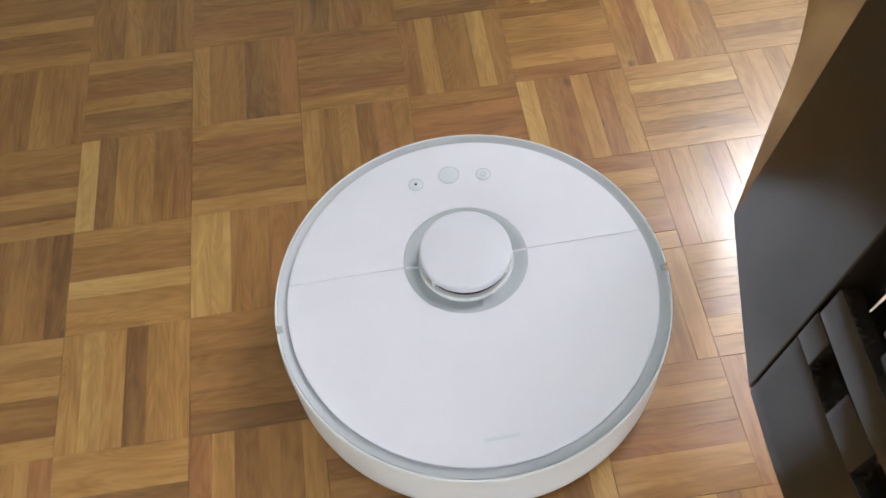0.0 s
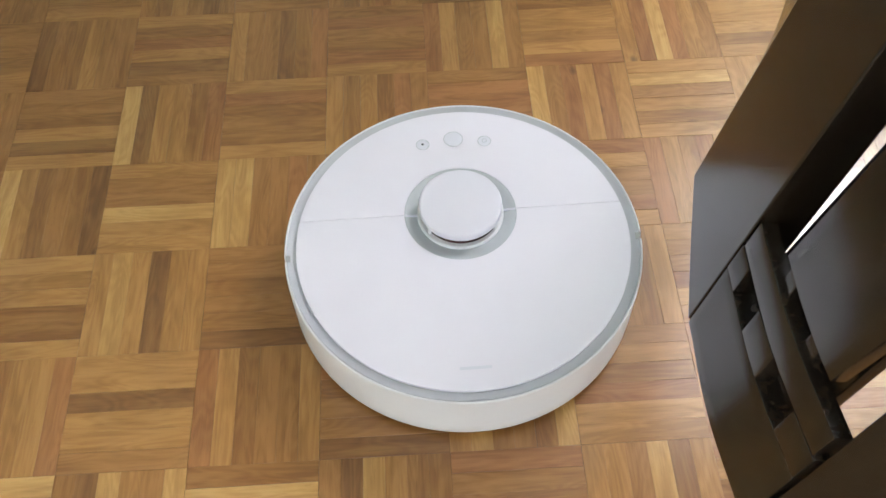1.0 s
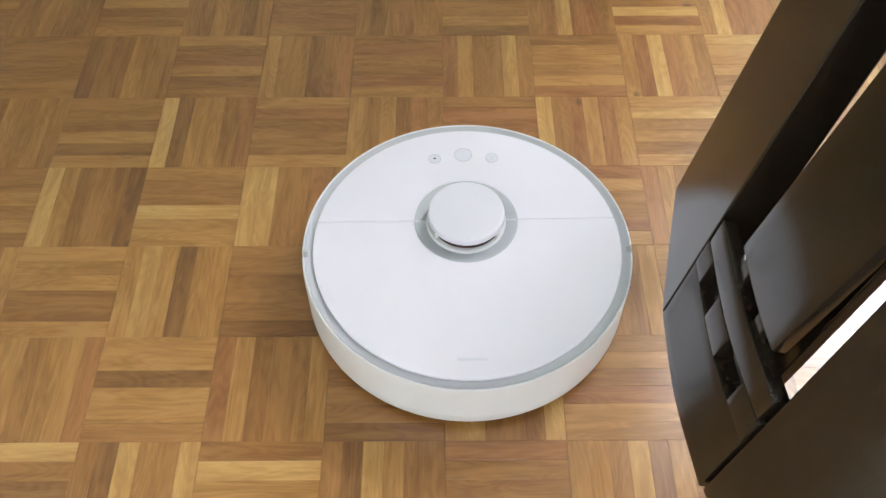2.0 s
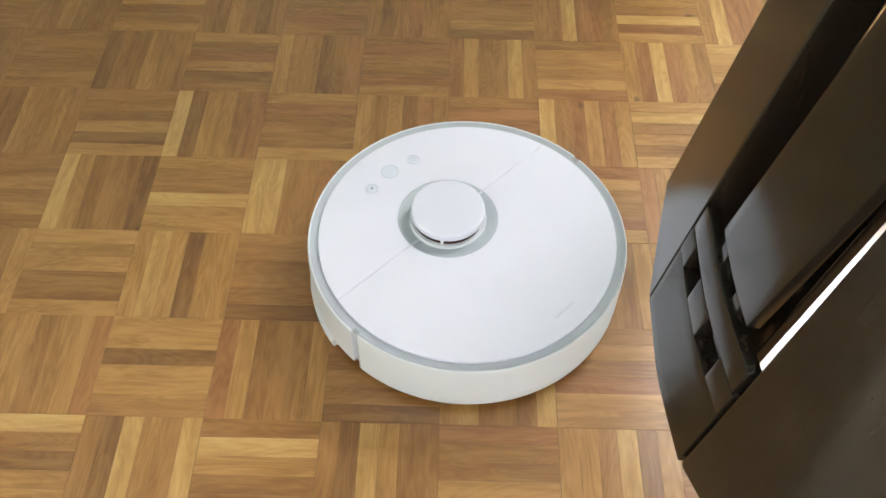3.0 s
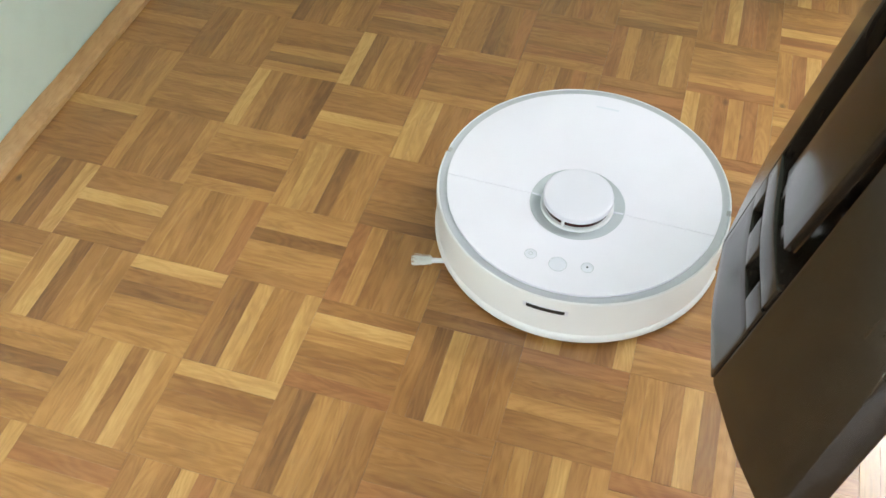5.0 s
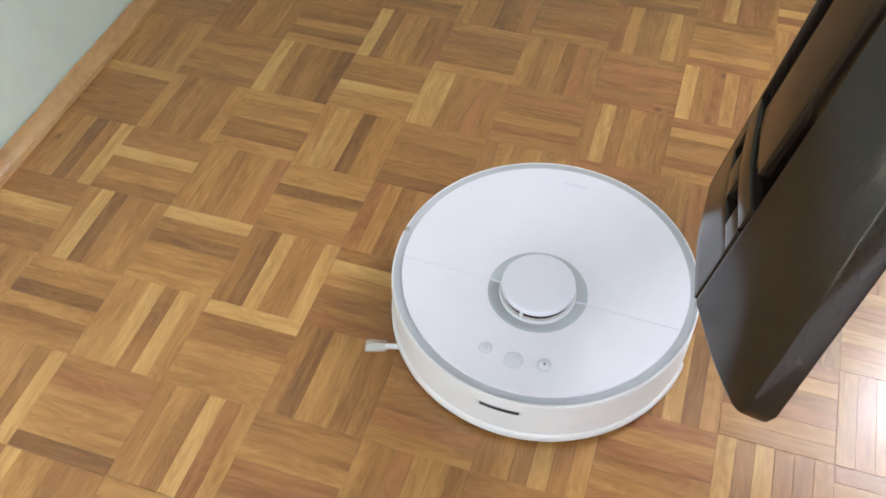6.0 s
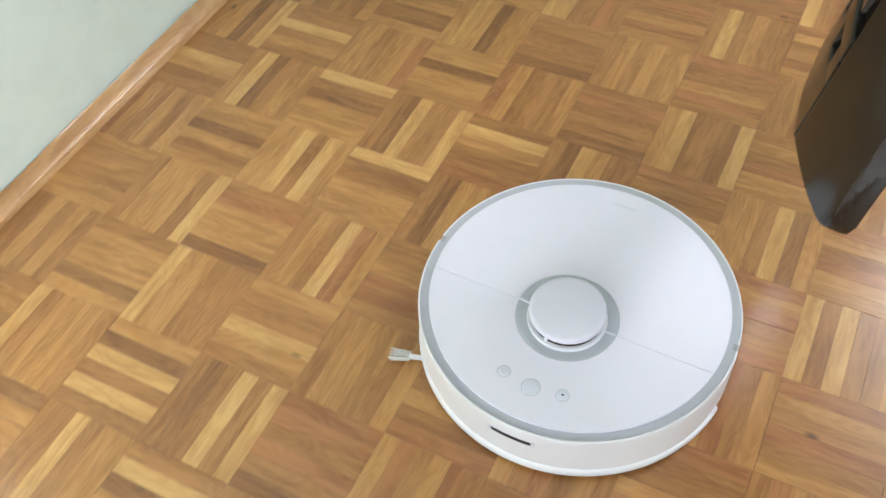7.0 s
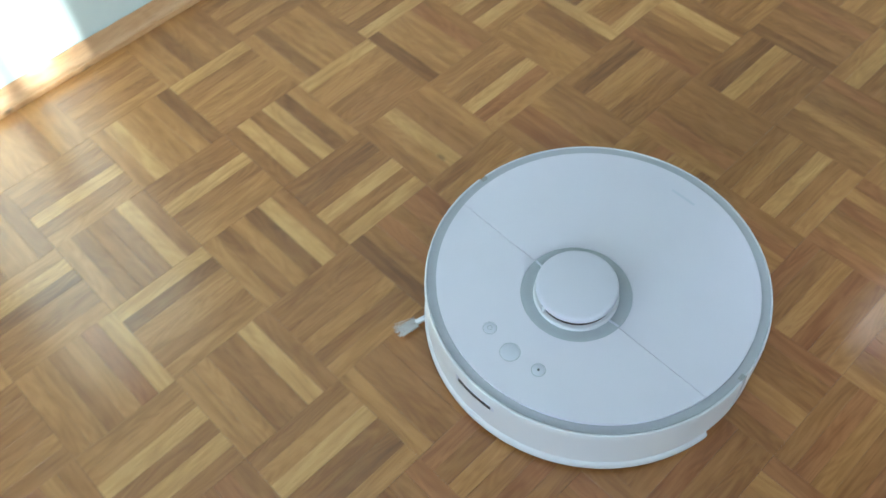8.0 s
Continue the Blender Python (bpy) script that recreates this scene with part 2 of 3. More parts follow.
def skirting():
    bm = bmesh.new()
    prof = [(-0.4998, 0.0), (-0.4818, 0.0), (-0.4816, 0.004), (-0.4832, 0.0075), (-0.4858, 0.0080), (-0.4880, 0.0095), (-0.4935, 0.022), (-0.4962, 0.0290), (-0.4985, 0.0305)]
    n = 680
    rows = []
    for k in range(n + 1):
        y = Y_BACK + (Y_FAR - Y_BACK) * k / n
        w = 0.0005 * noise.noise((0, y * 3.1, 0))
        g = max(0.0, 0.0012 + 0.0035 * noise.noise((4.0, y * 9.0, 0)) + 0.0015 * noise.noise((8.0, y * 41.0, 0)))
        rows.append([bm.verts.new((x + (w if i not in (0, 8) else g if i else 0), y, z)) for i, (x, z) in enumerate(prof)])
    for p, q in zip(rows, rows[1:]):
        for i in range(len(prof) - 1):
            bm.faces.new((p[i], p[i + 1], q[i + 1], q[i]))
    ob = part("baseboard", bm, SKIRTING_WOOD, smooth=40)
    strip_uv(ob.data)
    return tagged(ob, "low warm brown wooden skirting strip with an uneven joint to the wall", "baseboard", kind="structure")


skirting()

# ---- the upturned dining chair on the table ----
UP = Vector((0.172, 0.030, 1.0))     # the backrest leans as it rises to the seat
NORM = Vector((0.987, -0.161, 0.0))
Z_LOW = 0.256


def curve_points(points, n):
    """A smooth polyline through plan points (Catmull-Rom)."""
    out = []
    P = [Vector(p) for p in points]
    P = [2 * P[0] - P[1]] + P + [2 * P[-1] - P[-2]]
    for i in range(1, len(P) - 2):
        for k in range(n):
            t = k / n
            a, b, c, d = P[i - 1:i + 3]
            out.append(0.5 * (2 * b + (c - a) * t + (2 * a - 5 * b + 4 * c - d) * t * t + (3 * b - a - 3 * c + d) * t ** 3))
    return out + [P[-2]]


def back_sheet(plan, z0, z1, thick, drift=0.0, round_start=0.0, bevel=0.003, levels=6, flare=0.0, inset=0.0):
    """A bent board of the backrest over a plan polyline, from z0 up to z1. drift: shift of the whole along y per metre of height;
    flare: the same, growing towards the start of the line; round_start: radius of its lower first corner."""
    bm = bmesh.new()
    n = len(plan)
    grid = []
    for j in range(levels + 1):
        f = j / levels
        row = []
        for i, p in enumerate(plan):
            low = z0
            if round_start:
                d = (p - plan[0]).length
                if d < round_start:
                    low = z0 + round_start - math.sqrt(max(0.0, round_start ** 2 - (round_start - d) ** 2))
            z = low + (z1 - low) * f
            h = z - Z_LOW
            s = 1 - i / (n - 1)
            row.append(Vector((p.x + inset * NORM.x, p.y + inset * NORM.y, z)) + Vector((UP.x * h, (UP.y + drift + flare * s) * h, 0)))
        grid.append(row)
    front = [[bm.verts.new(v) for v in row] for row in grid]
    rear = [[bm.verts.new(v + NORM * thick) for v in row] for row in grid]
    for j in range(levels):
        for i in range(n - 1):
            bm.faces.new((front[j][i], front[j][i + 1], front[j + 1][i + 1], front[j + 1][i]))
            bm.faces.new((rear[j][i], rear[j + 1][i], rear[j + 1][i + 1], rear[j][i + 1]))
    for j in range(levels):
        for i in (0, n - 1):
            bm.faces.new((front[j][i], front[j + 1][i], rear[j + 1][i], rear[j][i]))
    for i in range(n - 1):
        for j in (0, levels):
            bm.faces.new((front[j][i], rear[j][i], rear[j][i + 1], front[j][i + 1]))
    bmesh.ops.recalc_face_normals(bm, faces=bm.faces)
    sharp = [e for e in bm.edges if len(e.link_faces) == 2 and e.calc_face_angle() > 0.9]
    if bevel:
        bmesh.ops.bevel(bm, geom=sharp, offset=bevel, segments=3, profile=0.5, affect="EDGES")
    return bm


def dining_chair():
    chair = tagged(empty("dining_chair", pose(0, 0, 0)), "dark brown lacquered wooden chair turned upside down on a table", "chair")
    tip, v2, mid, v1, v0 = (0.468, -0.385), (0.4185, -0.276), (0.4122, -0.206), (0.414, -0.133), (0.444, -0.009)
    near = curve_points([tip, (0.4415, -0.335), v2], 12)
    centre = curve_points([v2, mid, v1], 10)
    far = curve_points([v1, (0.4285, -0.071), v0], 8)[:-1] + curve_points([v0, (0.487, 0.054), (0.534, 0.123), (0.570, 0.190), (0.592, 0.245), (0.607, 0.290)], 5)
    part("side_board", back_sheet(near, Z_LOW, 0.765, 0.024, flare=0.19, round_start=0.018, bevel=0.004), CHAIR_WOOD, chair, smooth=40)
    part("side_board", back_sheet(far, Z_LOW, 0.765, 0.0295, bevel=0.0015), CHAIR_WOOD, chair, smooth=11)
    gap = 0.0020
    mid_line = [p + Vector((0, gap * (1 - 2 * i / (len(centre) - 1)))) for i, p in enumerate(centre)]
    part("crest_rail", back_sheet(mid_line, Z_LOW + 0.0005, 0.3228, 0.014, bevel=0.0004), CHAIR_WOOD, chair, smooth=20)

    def span(f0, f1):
        total = len(centre) - 1
        pts = []
        for k in range(9):
            f = (f0 + (f1 - f0) * k / 8) * total
            i = min(int(f), total - 1)
            pts.append(centre[i].lerp(centre[i + 1], f - i) + Vector((-0.0003, 0.0)))
        return pts

    for f0, f1 in ((0.015, 0.22), (0.45, 0.67), (0.86, 0.985)):
        part("spacer_block", back_sheet(span(f0, f1), 0.3235, 0.3478, 0.012, bevel=0.0004, levels=2), CHAIR_WOOD, chair, smooth=20)
    part("cross_rail", back_sheet(span(0.03, 0.975), 0.3488, 0.372, 0.010, bevel=0.0004, levels=2), CHAIR_WOOD, chair, smooth=20)
    part("splat", back_sheet(span(0.29, 0.80), 0.387, 0.765, 0.008, drift=-0.06, flare=-0.03, bevel=0.0004, inset=0.001), CHAIR_WOOD, chair, smooth=20)
    for f0, f1 in ((0.34, 0.42), (0.62, 0.70)):
        part("dowel", back_sheet(span(f0, f1), 0.371, 0.389, 0.006, bevel=0.0004, levels=1, inset=0.003), CHAIR_WOOD, chair, smooth=20)
    inner = span(0.325, 1.045)
    part("inner_panel", back_sheet(inner, 0.268, 0.765, 0.008, drift=-0.065, flare=0.045, bevel=0.001, inset=0.030), CHAIR_WOOD, chair, smooth=20)
    seat = bmesh.new()
    box(seat, 0.53, 1.02, -0.36, 0.12, 0.7505, 0.80, 0.012, 3)
    part("seat", seat, CHAIR_WOOD, chair, smooth=50)
    for x, y in ((0.57, -0.31), (0.57, 0.07), (0.97, -0.33), (0.97, 0.09)):
        part("leg", box(bmesh.new(), x - 0.019, x + 0.019, y - 0.019, y + 0.019, 0.799, 1.20, 0.004), CHAIR_WOOD, chair, smooth=50)
    return chair


dining_chair()


def dining_table():
    table = tagged(empty("dining_table", pose(1.22, -0.27, 0)), "dark wooden pedestal table beside the vacuum, carrying the upturned chair", "table")
    part("tabletop", box(bmesh.new(), -0.56, 0.56, -0.39, 0.39, 0.722, 0.75, 0.006), CHAIR_WOOD, table, smooth=50)
    bm = lathe(bmesh.new(), [(0.0, 0.03), (0.05, 0.03), (0.045, 0.20), (0.04, 0.55), (0.09, 0.7215), (0.0, 0.7215)], steps=32)
    part("column", bm, CHAIR_WOOD, table, smooth=40)
    part("foot_plate", lathe(bmesh.new(), [(0.0, 0.0), (0.27, 0.0), (0.27, 0.018), (0.20, 0.03), (0.0, 0.0305)], steps=48), CHAIR_WOOD, table, smooth=40)
    return table


dining_table()


# ---- the robot vacuum ----
SEAM, TURRET_Y = 0.0312, 0.0305


def arc(r, a0, a1, n, cx=0.0, cy=0.0):
    return [(cx + r * math.cos(radians(a0 + (a1 - a0) * k / n)), cy + r * math.sin(radians(a0 + (a1 - a0) * k / n))) for k in range(n + 1)]


def robot_vacuum():
    robot = tagged(empty("robot_vacuum", pose(0.27, 0.067, 0)), "round white robot vacuum cleaner with a raised laser turret on parquet", "robot vacuum")
    # inner body and underside, seen in the two bumper gaps
    part("chassis", lathe(bmesh.new(), [(0.0, 0.009), (0.150, 0.009), (0.1695, 0.014), (0.1695, 0.0750), (0.160, 0.0750), (0.0, 0.0750)], steps=128), GROOVE, robot, smooth=35)
    rear = [(0.1695, 0.0105), (0.1728, 0.0108), (0.1746, 0.0130), (0.1751, 0.0170), (0.1752, 0.0700), (0.1750, 0.0755), (0.1745, 0.0783), (0.1737, 0.0790), (0.1728, 0.0786), (0.1723, 0.0762), (0.1695, 0.0762), (0.1695, 0.0105)]
    shell = part("rear_shell", lathe(bmesh.new(), rear, 184.7, 355.3, 100), WHITE, robot, "white glossy plastic side shell with fine vent ribs", smooth=35)
    front = [(0.1697, 0.0070), (0.1768, 0.0075), (0.1782, 0.0100), (0.1783, 0.0165), (0.1770, 0.0190), (0.1757, 0.0205), (0.1756, 0.0690), (0.1753, 0.0755), (0.1747, 0.0783), (0.1738, 0.0790), (0.1728, 0.0786), (0.1723, 0.0762), (0.1697, 0.0762), (0.1697, 0.0070)]
    upper = [(0.1697, 0.0205), (0.1757, 0.0205)] + front[6:13] + [(0.1697, 0.0205)]
    bumper = part("bumper", lathe(bmesh.new(), upper, -2.0, 182.0, 110), WHITE, robot, "white front bumper with a dark sensor slot", smooth=35)
    lip = [(0.1697, 0.0070), (0.1768, 0.0075), (0.1782, 0.0100), (0.1783, 0.0165), (0.1770, 0.0190), (0.1757, 0.0204), (0.1697, 0.0204), (0.1697, 0.0070)]
    part("bumper_lip", lathe(bmesh.new(), lip, 9.5, 170.5, 100), WHITE, robot, smooth=35)
    slot_rim = lathe(bmesh.new(), [(0.1752, 0.0553), (0.1760, 0.0555), (0.1760, 0.0635), (0.1752, 0.0637), (0.1752, 0.0553)], 81.6, 98.4, 16)
    part("slot_frame", slot_rim, BUTTON, bumper, smooth=35)
    part("sensor_slot", lathe(bmesh.new(), [(0.1755, 0.0566), (0.17635, 0.0568), (0.17635, 0.0622), (0.1755, 0.0624), (0.1755, 0.0566)], 82.9, 97.1, 16), BLACK, bumper, "narrow black sensor slot", smooth=35)
    for k in range(12):
        z = 0.0265 + 0.0034 * k
        rib = lathe(bmesh.new(), [(0.1750, z - 0.0010), (0.17540, z - 0.0004), (0.17540, z + 0.0004), (0.1750, z + 0.0010), (0.1750, z - 0.0010)], 233.0 + 4 * (k % 2), 307.0 - 4 * (k % 2), 40)
        part("vent_rib", rib, WHITE, shell, smooth=35)
    # silver groove ring and the latch pieces at the rear
    ring = [(0.1722, 0.0745), (0.1722, 0.0784), (0.1706, 0.0780), (0.1684, 0.0773), (0.1660, 0.0768), (0.1642, 0.0766), (0.1635, 0.0765), (0.1635, 0.0745), (0.1722, 0.0745)]
    trim = part("trim_ring", lathe(bmesh.new(), ring, steps=144), SILVER, robot, "brushed silver ring round the top", smooth=35)
    latch = [(0.1716, 0.0776), (0.1714, 0.0789), (0.1655, 0.0777), (0.1648, 0.0766), (0.1716, 0.0776)]
    for a in (267.5, 277.0):
        part("latch", lathe(bmesh.new(), latch, a, a + 5.5, 8), SILVER, trim, smooth=35)

    # Dark grey pieces that give the open bumper gaps their shade by colour.
    for a in (182.2, -4.6):
        part("gap_shade", lathe(bmesh.new(), [(0.1690, 0.0755), (0.1690, 0.0781), (0.1732, 0.0786), (0.1732, 0.0755), (0.1690, 0.0755)], a, a + 2.4, 4), GAP_SHADE, trim, "dark grey piece standing in for the shade in the bumper gap")

    # the two top plates meet in a hairline seam through the turret's middle
    R, H = 0.1632, 0.0560
    for name, sign, text in (("front_plate", 1, "satin white front cover with three buttons"), ("dust_lid", -1, "satin white hinged rear lid")):
        y = SEAM + sign * 0.00022
        a = math.degrees(math.asin(y / R))
        b = math.degrees(math.asin((y - TURRET_Y) / H))
        if sign > 0:
            outline = arc(R, a, 180 - a, 72) + arc(H, 180 - b, b, 40, 0, TURRET_Y)
        else:
            outline = arc(R, 180 - a, 360 + a, 96) + arc(H, 360 + b, 180 - b, 40, 0, TURRET_Y)
        plate = part(name, slab(bmesh.new(), outline, 0.0765, 0.0800, 0.00025), PLATE, robot, text)
        if sign > 0:
            front_plate = plate
        else:
            part("emblem", box(bmesh.new(), -0.0145, 0.0145, -0.1425, -0.1395, 0.0799, 0.08006), BUTTON, plate, "small pale bar emblem")
    # collar and turret
    collar = [(0.0558, 0.0770), (0.0558, 0.0797), (0.0545, 0.0799), (0.0500, 0.0792), (0.0440, 0.0780), (0.0400, 0.0775), (0.0400, 0.0765), (0.0558, 0.0770)]
    part("turret_collar", lathe(bmesh.new(), collar, steps=96, centre=(0, TURRET_Y)), RING, robot, "grey dished collar", smooth=35)
    turret = part("turret", lathe(bmesh.new(), [(0.0, 0.0770), (0.0432, 0.0770), (0.0430, 0.0806), (0.0420, 0.0816), (0.0, 0.0816)], steps=96, centre=(0, TURRET_Y)), WHITE, robot, "white laser turret", smooth=35)
    part("sensor_window", lathe(bmesh.new(), [(0.0, 0.0816), (0.0385, 0.0816), (0.0385, 0.0890), (0.0, 0.0890)], steps=96, centre=(0, TURRET_Y)), SENSOR, turret, "dark red glossy sensor band", smooth=35)
    part("turret_cap", lathe(bmesh.new(), [(0.0, 0.0886), (0.0402, 0.0886), (0.0408, 0.0892), (0.0411, 0.0945), (0.0407, 0.0960), (0.0397, 0.0968), (0.0380, 0.0971), (0.0, 0.0972)], steps=96, centre=(0, TURRET_Y)), CAP, turret, "white domed cap", smooth=35)
    for a in (78.0, 216.0, 324.0):
        post = lathe(bmesh.new(), [(0.0370, 0.0812), (0.0412, 0.0812), (0.0408, 0.0889), (0.0370, 0.0889), (0.0370, 0.0812)], a - 2.2, a + 2.2, 4, (0, TURRET_Y))
        part("turret_post", post, WHITE, turret)
    for a in (0.0, 180.0):
        clip = lathe(bmesh.new(), [(0.0405, 0.0772), (0.0405, 0.0796), (0.0550, 0.0803), (0.0550, 0.0785), (0.0405, 0.0772)], a - 1.2, a + 1.2, 3, (0, TURRET_Y))
        part("collar_bridge", clip, BUTTON, robot)
    # three buttons
    for x, y, r, icon in ((0.0, 0.1258, 0.0095, 0), (-0.0325, 0.1206, 0.0064, 1), (0.0325, 0.1206, 0.0064, 2)):
        rim = lathe(bmesh.new(), [(r, 0.0797), (r + 0.0001, 0.08008), (r + 0.0007, 0.08008), (r + 0.0008, 0.0797)], steps=40, centre=(x, y))
        cap = part("button", lathe(bmesh.new(), [(r - 0.0001, 0.0797), (r - 0.0002, 0.0803), (r - 0.0010, 0.0806), (0.0, 0.0807)], steps=40, centre=(x, y)), BUTTON, front_plate, smooth=40)
        part("button_ring", rim, RING, cap, smooth=40)
        if icon == 1:
            part("reset_hole", lathe(bmesh.new(), [(0.0013, 0.0803), (0.0012, 0.0809), (0.0, 0.0809)], steps=16, centre=(x, y)), BLACK, cap, "tiny black reset hole")
        if icon == 2:
            part("icon", lathe(bmesh.new(), [(0.0020, 0.0803), (0.0020, 0.08085), (0.0026, 0.08085), (0.0026, 0.0803)], steps=20, centre=(x, y)), RING, cap)
    # wheels and caster under the body carry it
    for x in (-0.115, 0.115):
        wheel = bmesh.new()
        bmesh.ops.create_cone(wheel, cap_ends=True, segments=40, radius1=0.035, radius2=0.035, depth=0.022, matrix=pose(x, -0.01, 0.035, 0, 90, 0))
        part("wheel", wheel, RUBBER, robot, smooth=40)
    caster = bmesh.new()
    bmesh.ops.create_cone(caster, cap_ends=True, segments=24, radius1=0.013, radius2=0.013, depth=0.014, matrix=pose(0, 0.135, 0.013, 0, 90, 0))
    part("caster", caster, RUBBER, robot, smooth=40)
    # three-armed side brush at the front corner
    brush = part("side_brush", lathe(bmesh.new(), [(0.0, 0.0), (0.011, 0.0), (0.011, 0.006), (0.0, 0.006)], steps=20), WHITE, robot, "white three-armed side brush", smooth=40)
    brush.matrix_world = pose(0.112, 0.098, 0.003)
    for k in range(3):
        turn = pose(0, 0, 0, 0, 0, 120 * k)
        arm = bmesh.new()
        box(arm, 0.010, 0.046, -0.0028, 0.0028, 0.002, 0.0062, 0.001)
        bmesh.ops.transform(arm, matrix=turn, verts=arm.verts)
        holder = part("brush_arm", arm, WHITE, brush, smooth=40)
        tuft = bmesh.new()
        for q in range(44):
            a = radians(random.uniform(-6, 6))
            r0, r1 = 0.045, random.uniform(0.064, 0.071)
            z0 = random.uniform(0.0028, 0.0052)
            d = Vector((math.cos(a), math.sin(a), 0))
            s = Vector((-d.y, d.x, 0)) * 0.0003
            o = Vector((0, random.uniform(-0.0025, 0.0025), z0))
            e = d * r1 + Vector((0, 0, random.uniform(-0.0022, 0.002) - 0.0008))
            b0 = [d * r0 + o + s, d * r0 + o - s, d * r0 + o + Vector((0, 0, 0.0005))]
            b1 = [v + e - d * r0 for v in b0]
            lo = [tuft.verts.new(v) for v in b0]
            hi = [tuft.verts.new(v) for v in b1]
            for i in range(3):
                tuft.faces.new((lo[i], lo[(i + 1) % 3], hi[(i + 1) % 3], hi[i]))
        bmesh.ops.transform(tuft, matrix=turn, verts=tuft.verts)
        part("bristle_tuft", tuft, BRISTLE, holder, "pale nylon bristles")
    return robot, brush


ROBOT, BRUSH = robot_vacuum()

# ---- the parquet floor: squares of six oak fingers, laid in alternating directions ----
SQ = 0.123
FW = SQ / 6
FLOOR = tagged(part("floor", box(bmesh.new(), X_LEFT - 0.15, X_RIGHT + 0.15, Y_BACK - 0.15, Y_FAR + 0.15, -0.06, -0.0022), SUBFLOOR),
               "varnished oak mosaic parquet floor in alternating squares of six fingers", "floor", kind="structure")

# tones of the fingers by square: six letters a square (west to east, or north to south), from the west wall on
TONES = {
    4: "mmlmmm mmlmmm mmlmml mmlmdm mrmmrm mdmrmm mrmmld mrwrrm mlmwrl lwrrrm",
    3: "mmlmmm mmmmlm dmmlmm lmrldm lmmdmr mrmmrl rlmmwm mllmlr lrwrlm wlllml",
    2: "mmlmmm mmlmlm mmmldl wdllmr lrmmml lmlmrm mrrrmr wmrlrl lwmlml llmlrl",
    1: "llmmll mmlmlm wlmmmd lmmwll wwmmrm mrmlrm mwmlmm rlmmrl rlmrlm lmrlml",
    0: "wmmmmm lmlmml lllmml lwldll mmmmmd mlmlll rmmlrm mlrmml lmmrlm lrmlml",
    -1: "mlldmw mmwmlm llmllr lldllm rlmmml mrmmmd lwmmmw mlmrll rlmlrm lrmlrl",
    -2: "mmwlmm lwdmll wmdlll mdwlmw mwlmmr mdwlmm rmmlmm llmwdl rlmrll lrmlrm",
    -3: "mlmlml lldlml llwmwl wmmlll mdllmm mmmmrl mlmwml rlrmlr wmwmml rlmlrl",
    -4: "lmlmll mlllmw mrllld mlmwrl mmlrrm lmrllm mrlmrl rmlrml rlmrml lmrlml",
    -5: "mmlmlm mllldl wllmmm lmmwlm mlllml mrmlmr lmrmlm rmmlrm mrlmrm lrmlml",
    -6: "mlldll wmlllm ldwmwm mdmwmw rrmrmd lrmlrm mmlrmr rmmrmm rlmmrl mlrmlm",
    -7: "llmlml dlllwl mmwmll mwdlml mmmlml mmmmml rmlmrm mrmlmr lmrmlm mrlmlr",
    -8: "llmlll lmmwml mwmmml wdllml mwmmll mlwmdl rmmlmr mlrmml rmlrml mlmrlm",
    -9: "mlmlml mllmll lwdmml wrlmll llwmwm mrmlmr lmrmlm rmlmrm mlrmlm lrmlml",
    -10: "lmlmll lmlmml lmllml mmmmlm mlrmlm rmmlrm mlmrml lmrmlr mrlmrl rlmlrm",
}


def finger_geometry(length, width, gap, edge):
    """Corners and faces of one finger lying along x, its top at z = 0."""
    x, y = length / 2 - 3 * gap, width / 2 - gap
    v = [(sx * x, sy * y, -0.004) for sx, sy in ((-1, -1), (1, -1), (1, 1), (-1, 1))]
    v += [(sx * x, sy * y, -edge) for sx, sy in ((-1, -1), (1, -1), (1, 1), (-1, 1))]
    v += [(sx * (x - edge), sy * (y - edge), 0.0) for sx, sy in ((-1, -1), (1, -1), (1, 1), (-1, 1))]
    f = [(8, 9, 10, 11)]
    for base in (0, 4):
        f += [(base + i, base + (i + 1) % 4, base + 4 + (i + 1) % 4, base + 4 + i) for i in range(4)]
    return v, f


def finger_mesh(tone, kind):
    v, f = finger_geometry(SQ, FW, 0.00003 + 0.00002 * kind, 0.00012)
    me = bpy.data.meshes.new("finger")
    me.from_pydata(v, [], f)
    uv = me.uv_layers.new(name="UVMap")
    for loop in me.loops:
        c = v[loop.vertex_index]
        uv.data[loop.index].uv = (c[0] + 0.37 * kind, c[1] + 0.11 * kind)
    me.materials.append(WOODS[tone])
    return me


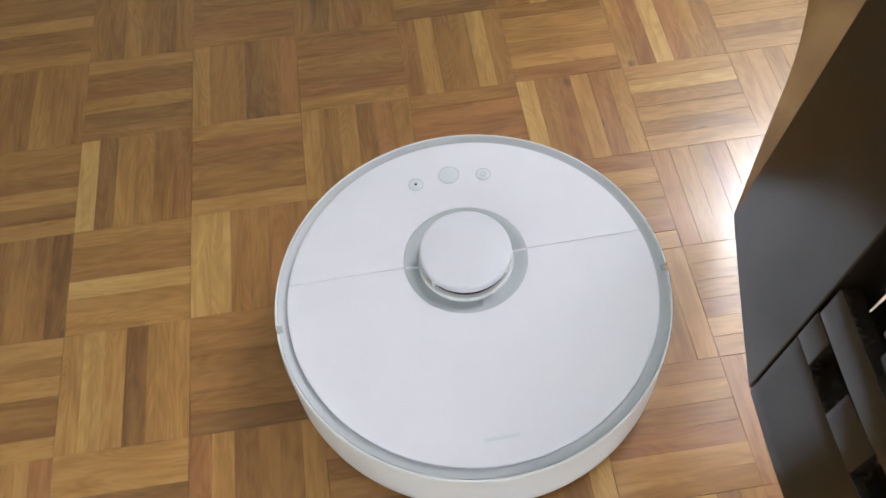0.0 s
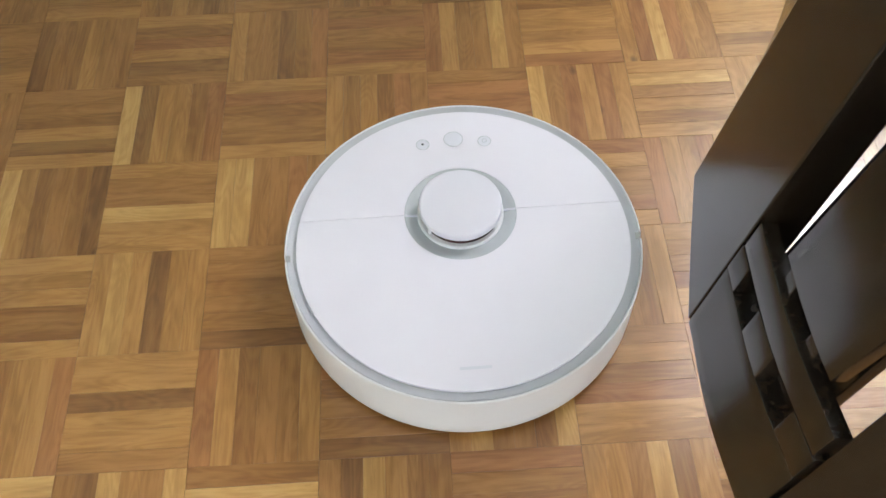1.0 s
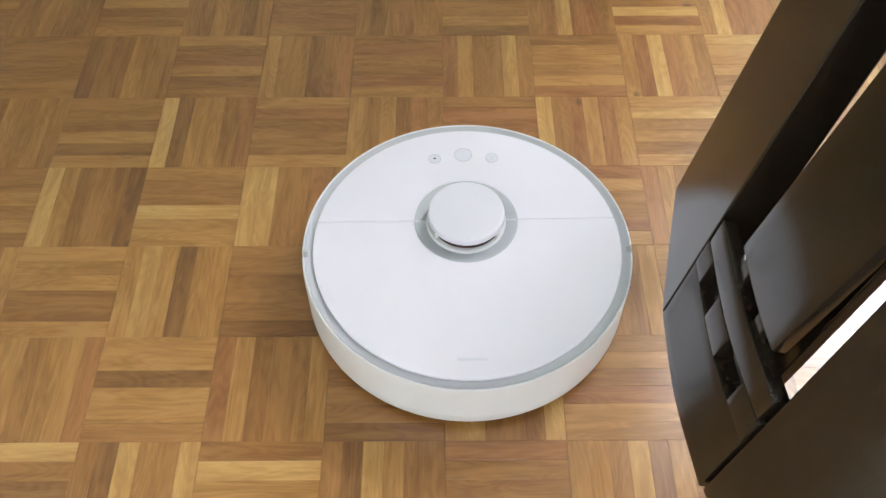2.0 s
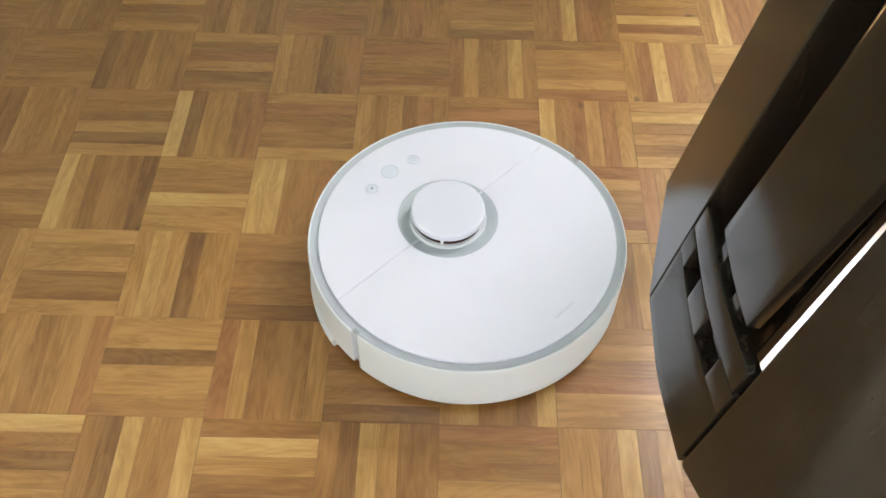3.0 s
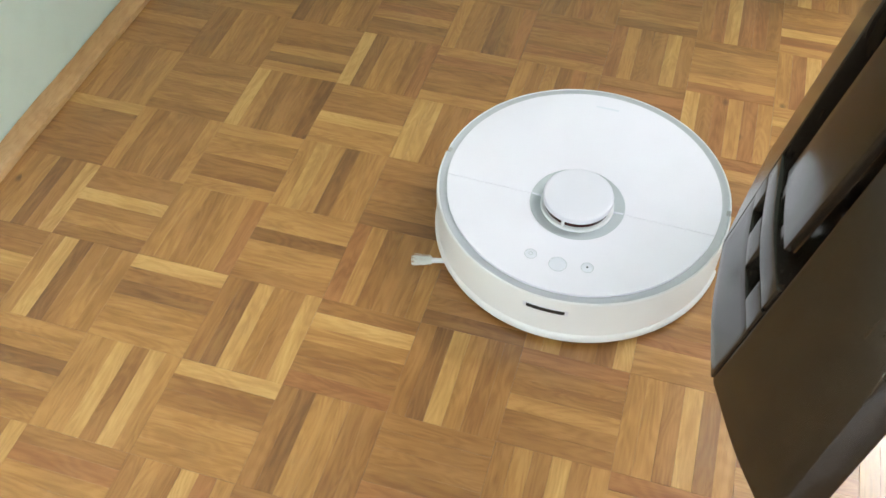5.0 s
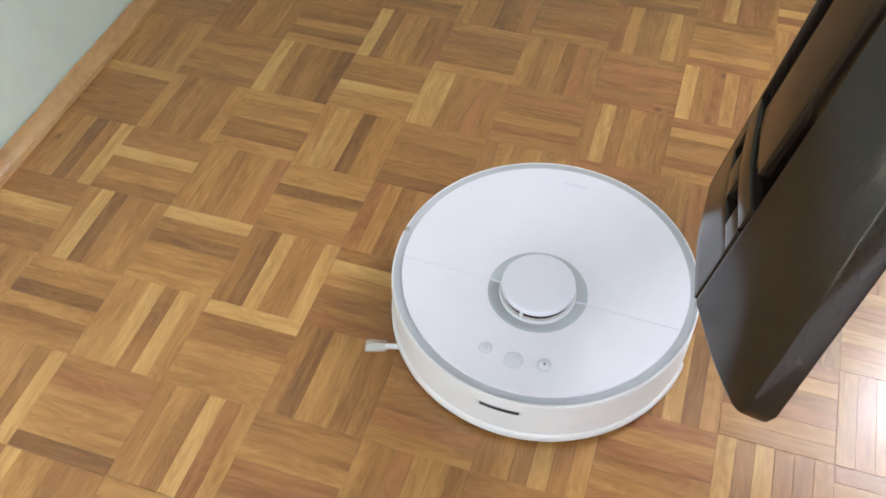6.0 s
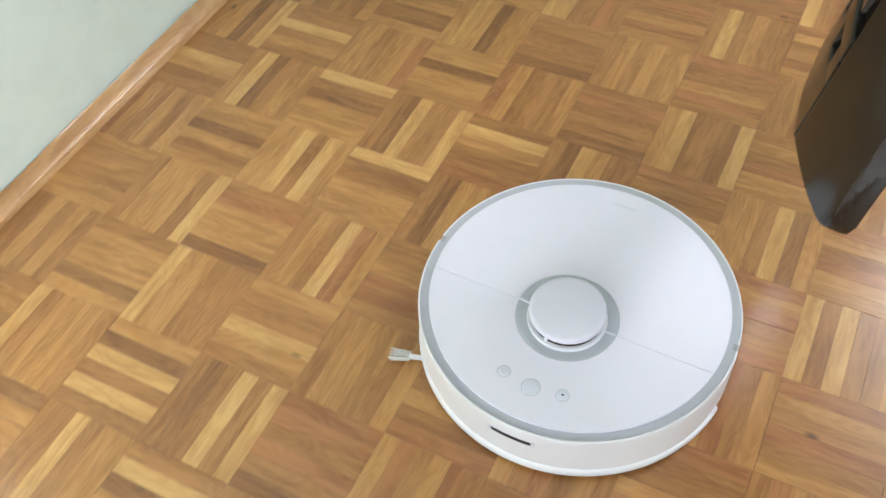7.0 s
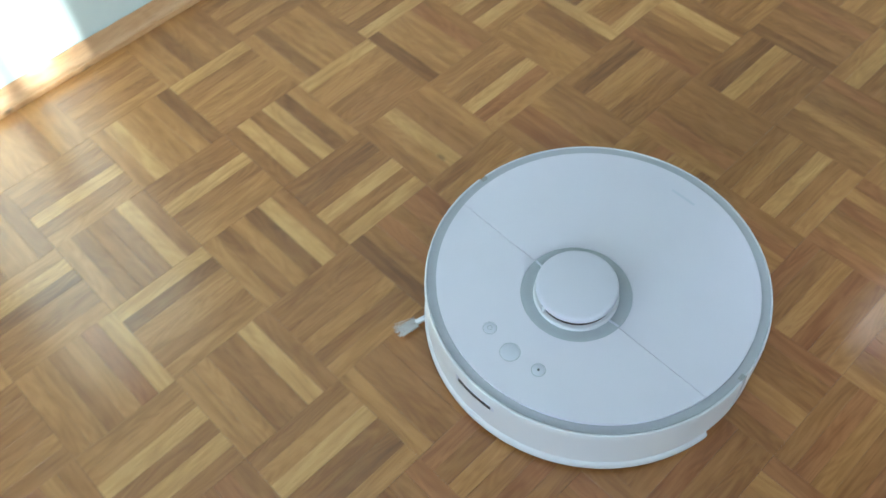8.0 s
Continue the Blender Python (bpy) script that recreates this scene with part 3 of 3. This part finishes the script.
def lay_floor():
    rng = random.Random(7)
    meshes = {(t, k): finger_mesh(t, k) for t in WOODS for k in range(4)}
    far = {t: ([], [], []) for t in WOODS}
    for j in range(-43, 14):
        for i in range(-4, 18):
            upright = (i + j) % 2 != 0          # fingers run along y
            if j in TONES and i < 6:
                tones = TONES[j].split()[i + 4]
            else:
                tones = "".join(rng.choices("dmrlw", (5, 40, 20, 28, 7), k=6))
            near = -1 <= i <= 3 and -5 <= j <= 4
            for k in range(6):
                tone = tones[k]
                if upright:
                    cx, cy, turn = (i * SQ + (k + 0.5) * FW), (j + 0.5) * SQ, 90
                else:
                    cx, cy, turn = (i + 0.5) * SQ, (j + 1) * SQ - (k + 0.5) * FW, 0
                lift = rng.uniform(-0.00018, 0.00010)
                m = pose(cx + rng.uniform(-0.00012, 0.00012), cy + rng.uniform(-0.00012, 0.00012), lift - 0.0001,
                         rng.uniform(-0.22, 0.22), rng.uniform(-0.05, 0.05), turn + rng.choice((0, 180)) + rng.uniform(-0.12, 0.12))
                if turn == 90:
                    m = pose(cx, cy, lift - 0.0001, rng.uniform(-0.05, 0.05), rng.uniform(-0.22, 0.22), turn + rng.choice((0, 180)) + rng.uniform(-0.12, 0.12))
                kind = rng.randrange(4)
                if near:
                    ob = new("finger", meshes[tone, kind])
                    ob.parent = FLOOR
                    ob.matrix_world = m
                else:
                    v, f = finger_geometry(SQ, FW, 0.00003 + 0.00002 * kind, 0.00012)
                    V, F, U = far[tone]
                    b = len(V)
                    ou, ov = rng.uniform(0, 20), rng.uniform(0, 20)
                    V += [tuple(m @ Vector(c)) for c in v]
                    U += [(c[0] + ou, c[1] + ov) for c in v]
                    F += [tuple(b + q for q in face) for face in f]
    for t, (V, F, U) in far.items():
        me = bpy.data.meshes.new("parquet_fingers")
        me.from_pydata(V, [], F)
        uv = me.uv_layers.new(name="UVMap")
        for loop in me.loops:
            uv.data[loop.index].uv = U[loop.vertex_index]
        me.materials.append(WOODS[t])
        ob = new("parquet_fingers", me)
        ob.parent = FLOOR
        ob["kind"] = "stuff"


lay_floor()


# ---- what moves ----
def motions():
    rows = [
        (0.0, 2.208, 0.535, 1.0), (0.5, 2.199, 0.531, 1.0), (1.0, 2.197, 0.530, 0.9), (1.6, 2.198, 0.535, 0.9), (2.2, 2.199, 0.541, 1.0), (2.5, 2.200, 0.544, 5.1),
        (3.0, 2.206, 0.558, 45.9), (3.5, 2.214, 0.556, 91.0), (4.0, 2.192, 0.564, 137.4), (4.5, 2.186, 0.565, 177.2), (4.7, 2.186, 0.563, 178.0), (5.1, 2.185, 0.545, 178.2),
        (5.5, 2.181, -0.060, 178.3), (6.0, 2.175, -1.185, 178.4), (6.5, 2.153, -2.433, 178.6), (7.0, 2.144, -3.366, 178.9), (7.5, 2.120, -4.214, 179.1), (8.0, 2.112, -5.029, 179.1),
    ]
    walk(ROBOT, [(t, pose(x * SQ, y * SQ, 0, 0, 0, a)) for t, x, y, a in rows])
    # the side brush spins at about forty turns a minute, faster towards the end
    spin = [(0.25 * k, 16 + 60 * k + max(0, k - 28) * 15) for k in range(33)]
    walk(BRUSH, [(t, pose(0.112, 0.098, 0.003, 0, 0, a)) for t, a in spin])


motions()
